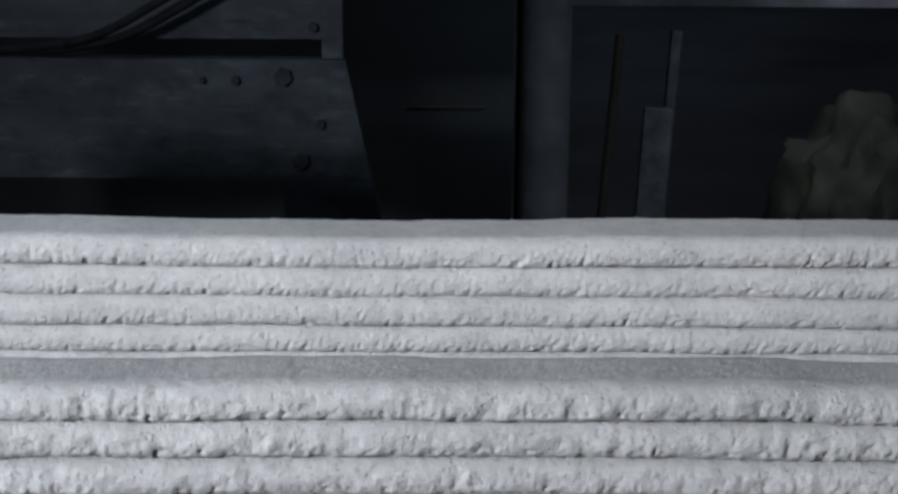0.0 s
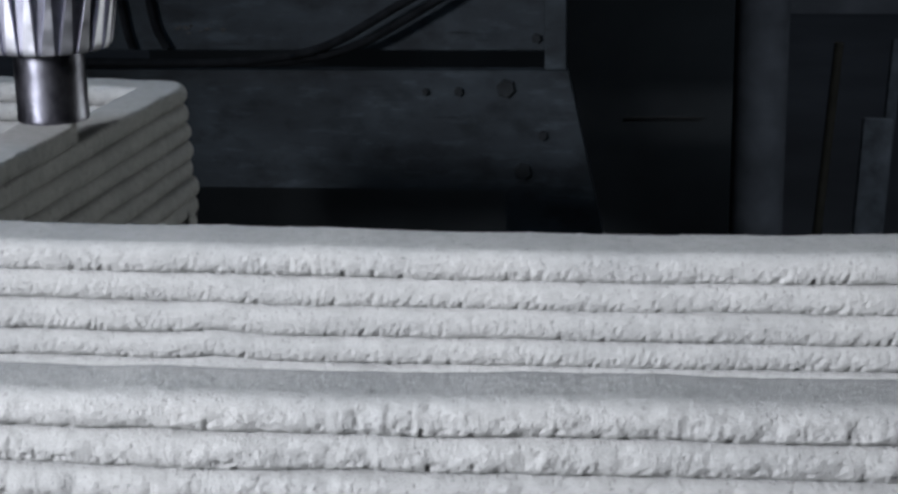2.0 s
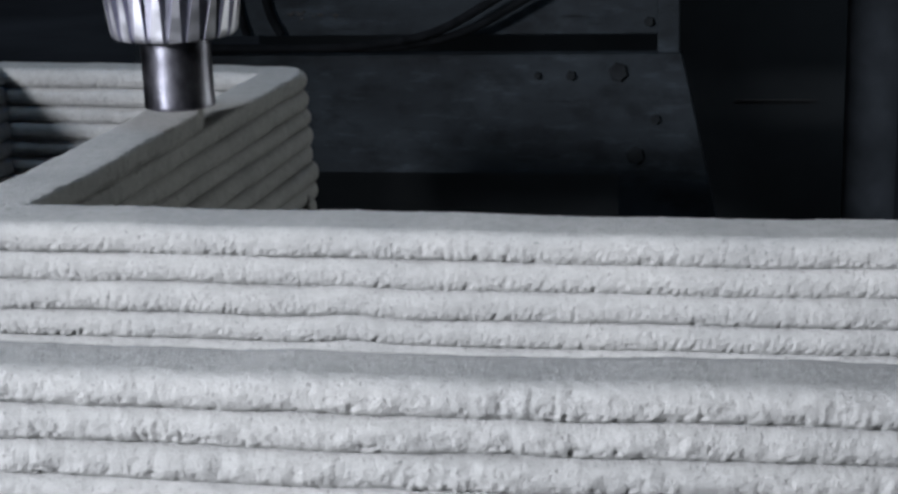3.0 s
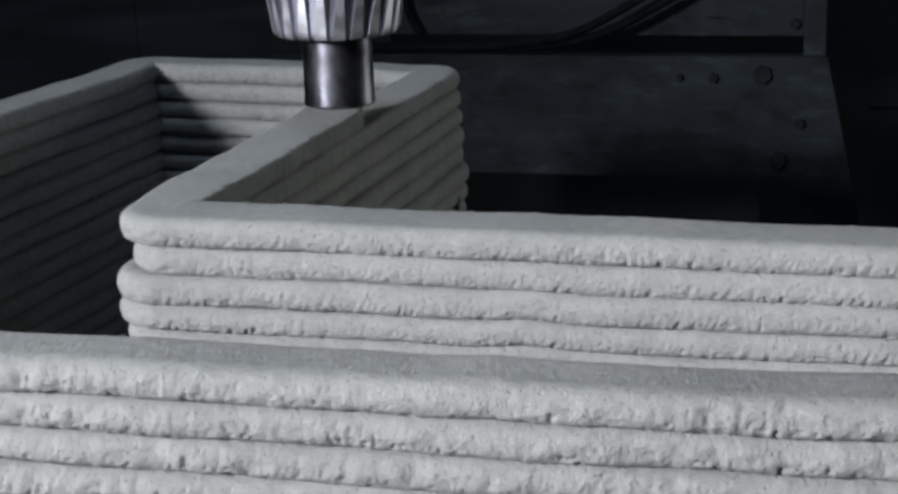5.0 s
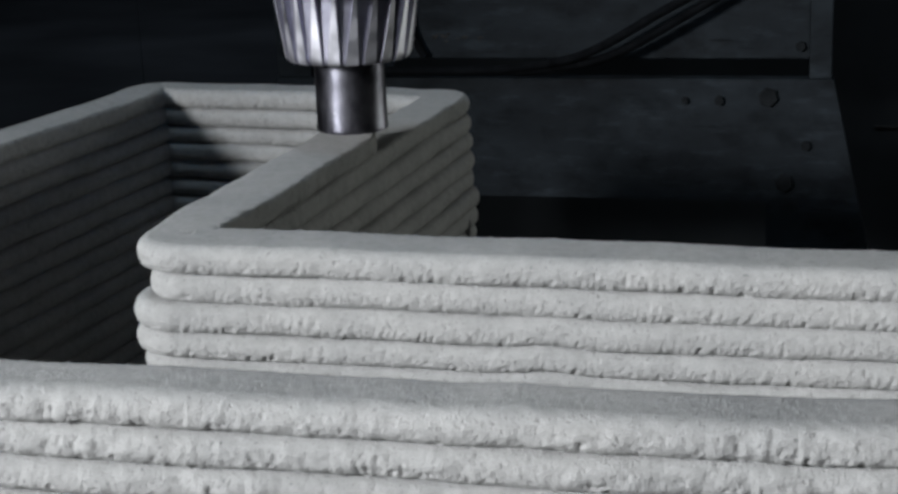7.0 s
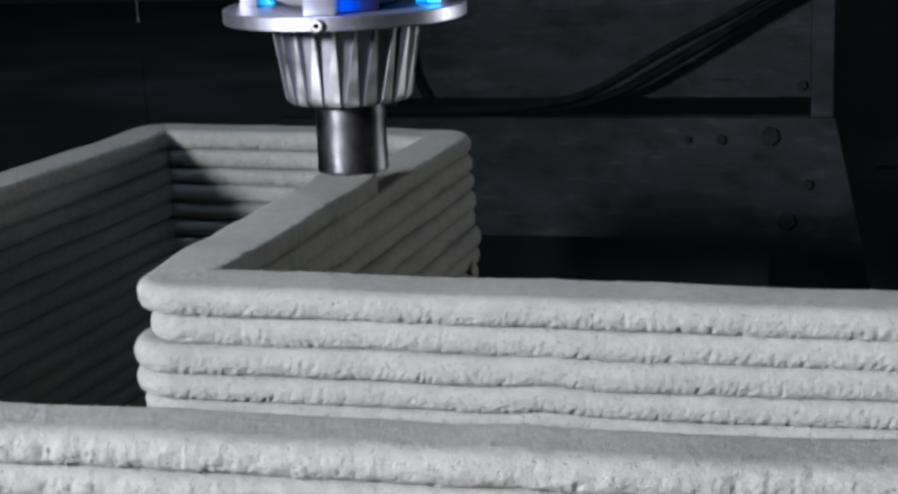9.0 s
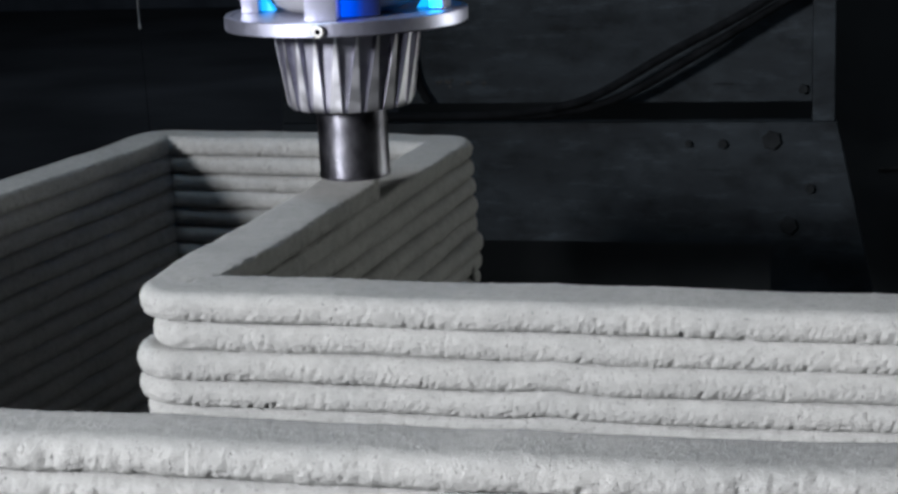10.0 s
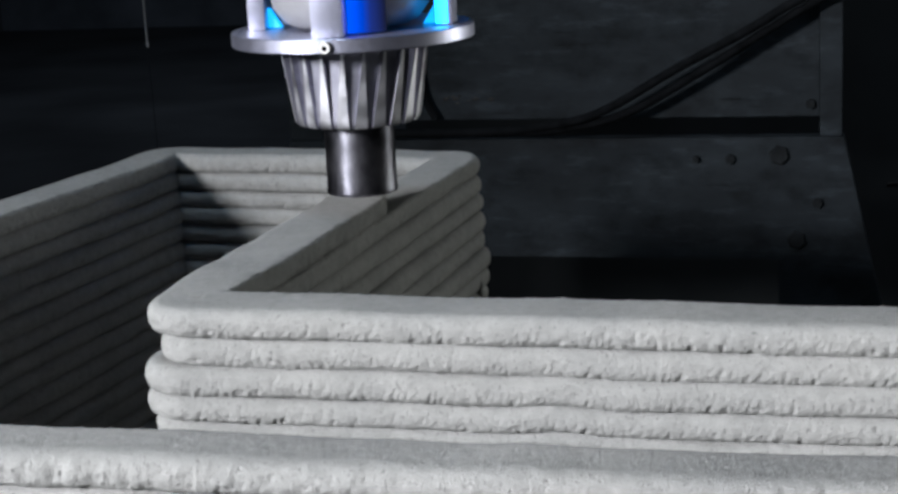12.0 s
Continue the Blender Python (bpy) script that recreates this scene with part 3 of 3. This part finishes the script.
def cables():
    bundle = thing("cable_bundle", "two black rubber hoses sagging before the machine panel", "cable")
    part("hose", tube([(0.42, 1.09, 0.125), (0.318, 1.09, 0.062), (0.279, 1.09, 0.040), (0.233, 1.09, 0.013), (0.158, 1.09, -0.026), (0.074, 1.092, -0.073), (0.010, 1.096, -0.090), (-0.07, 1.098, -0.0965), (-0.25, 1.10, -0.097)], 0.0052), RUBBER, bundle)
    part("hose", tube([(0.44, 1.095, 0.128), (0.348, 1.095, 0.064), (0.306, 1.095, 0.042), (0.251, 1.095, 0.010), (0.170, 1.095, -0.039), (0.099, 1.097, -0.077), (0.035, 1.099, -0.093), (-0.03, 1.1, -0.0975), (-0.24, 1.1155, -0.098)], 0.0048), RUBBER, bundle)
    drop = thing("cable_bundle", "two thin black cables hanging down the machine panel", "cable")
    part("cable", tube([(-0.150, 1.117, 0.3), (-0.152, 1.117, 0.05), (-0.144, 1.117, -0.020), (-0.137, 1.117, -0.058), (-0.1245, 1.1165, -0.083)], 0.0050), RUBBER, drop)
    part("cable", tube([(-0.190, 1.117, 0.3), (-0.184, 1.117, 0.05), (-0.178, 1.117, -0.020), (-0.172, 1.117, -0.062), (-0.166, 1.1165, -0.083)], 0.0046), RUBBER, drop)
    wire = thing("hanging_wire", "thin bright steel wire hanging in the dark", "wire")
    part("strand", tube([(-0.478, 1.11, 0.6), (-0.476, 1.11, 0.2), (-0.475, 1.11, 0.016)], 0.0012), STEEL, wire)
    part("thread", tube([(-0.475, 1.11, 0.012), (-0.474, 1.11, -0.10), (-0.473, 1.11, -0.30)], 0.0005), FLANK, wire, "dull thread below the bright tip")
    tip = turned([(0.0004, -0.004), (0.0018, -0.003), (0.0018, 0.002), (0.0006, 0.004)], 12)
    bmesh.ops.transform(tip, matrix=Matrix.Translation((-0.475, 1.11, 0.0125)), verts=tip.verts)
    part("tip", tip, STEEL, wire)


cables()


# ---- hall ----
def slab(name, bm, mat, label, category):
    me = bpy.data.meshes.new(name)
    bm.to_mesh(me)
    bm.free()
    me.materials.append(mat)
    return tagged(new(name, me), label, category, kind="structure")


LOW = -0.95
slab("floor", box(-6, 6, -4, 11, LOW - 0.1, LOW), FLOOR, "dark dusty concrete hall floor", "floor")
slab("ceiling", box(-6, 6, -4, 11, 3.2, 3.3), SOOT, "dark hall ceiling", "ceiling")
slab("wall_north", box(-6, 6, 11, 11.1, LOW, 3.2), WALL, "dark hall wall", "wall")
slab("wall_south", box(-6, 6, -4.1, -4, LOW, 3.2), SOOT, "dark hall wall", "wall")
slab("wall_west", box(-6.1, -6, -4, 11, LOW, 3.2), SOOT, "dark hall wall", "wall")
slab("wall_east", box(6, 6.1, -4, 11, LOW, 3.2), SOOT, "dark hall wall", "wall")


def printing_bed():
    bed = thing("printing_bed", "low dusty platform that carries the printed walls", "platform", at=(0, 0, LOW))
    top = FLOOR_Z - LOW - 0.0005
    part("bed_top", box(-1.1, 1.5, -0.6, 0.98, top - 0.04, top, 0.003), BED, bed, "dusty grey board")
    for x in (-1.0, 1.4):
        for y in (-0.5, 0.9):
            part("leg", box(x - 0.04, x + 0.04, y - 0.04, y + 0.04, 0, top - 0.041, 0.003), BLACK, bed)


printing_bed()


def pillar():
    p = thing("pillar", "grey painted round steel pillar in the dark hall", "pillar", at=(0.642, 2.3, LOW))
    part("shaft", turned([(0.02, 0.01), (0.051, 0.01), (0.051, 3.9), (0.02, 3.9)], 32), PILLAR, p)
    part("foot_plate", box(-0.09, 0.09, -0.08, 0.08, 0, 0.0095, 0.001), PILLAR, p)


def leaning_board(x0, x1, y, top, lean, label):
    """A board on the hall floor, leaning a little to one side."""
    b = thing("board", label, "board", "boards leaning in the dark", at=(x0, y, LOW))
    b.rotation_euler = (radians(-3), radians(lean), 0)
    part("plank", box(0, x1 - x0, 0.0, 0.022, 0.002, top - LOW, 0.004), BOARD, b)


def leaning_boards():
    leaning_board(0.808, 0.862, 2.30, -0.402, 3.0, "dim grey wide board leaning in the dark hall")
    leaning_board(0.848, 0.868, 2.34, -0.262, 3.4, "dim grey narrow board leaning behind a wider one")


def rusty_pole():
    p = thing("pole", "thin rusty brown pole leaning in the dark hall", "pole", at=(0.742, 2.36, LOW))
    p.rotation_euler = (radians(-2), radians(4.2), 0)
    part("rod", turned([(0.003, 0.001), (0.009, 0.001), (0.009, 0.68), (0.003, 0.682)], 14), RUST, p)


def cross_beam():
    """A steel channel between the hall's walls, high behind the pillar."""
    b = thing("beam", "grey steel cross beam behind the round pillar", "beam", at=(3.32, 2.352, -0.215))
    part("web", box(-2.66, 2.679, 0.0, 0.012, 0.0, 0.16, 0.002), PILLAR, b)
    part("flange", box(-2.66, 2.679, 0.0125, 0.09, 0.0, 0.0095, 0.002), PILLAR, b)


def tarp_heap():
    """A slack heap under a tarp."""
    t = thing("covered_heap", "slack grey-brown tarp over a heap in the dark", "tarp", at=(1.275, 2.35, LOW))
    bm = bmesh.new()
    bmesh.ops.create_icosphere(bm, subdivisions=5, radius=1.0)
    for v in bm.verts:
        p = v.co.copy()
        fold = 0.06 * noise.noise(p * 2.1) + 0.03 * noise.noise(p * 4.3 + Vector((4, 1, 2))) + 0.012 * noise.noise(p * 9.0)
        v.co = Vector((p.x * (0.17 + fold), p.y * (0.18 + fold), 0.30 + max(-0.30, p.z * (0.26 + fold))))
    part("tarp", bm, TARP, t, "olive brown tarp")
    bm = bmesh.new()
    bmesh.ops.create_icosphere(bm, subdivisions=4, radius=1.0)
    for v in bm.verts:
        p = v.co.copy()
        fold = 0.05 * noise.noise(p * 2.3 + Vector((7, 3, 1))) + 0.012 * noise.noise(p * 6.0)
        v.co = Vector((0.17 + p.x * (0.12 + fold), -0.12 + p.y * (0.1 + fold), 0.47 + p.z * (0.11 + fold)))
    part("bundle", bm, PILLAR, t, "grey bundle tied on the heap")


pillar()
leaning_boards()
rusty_pole()
cross_beam()
tarp_heap()
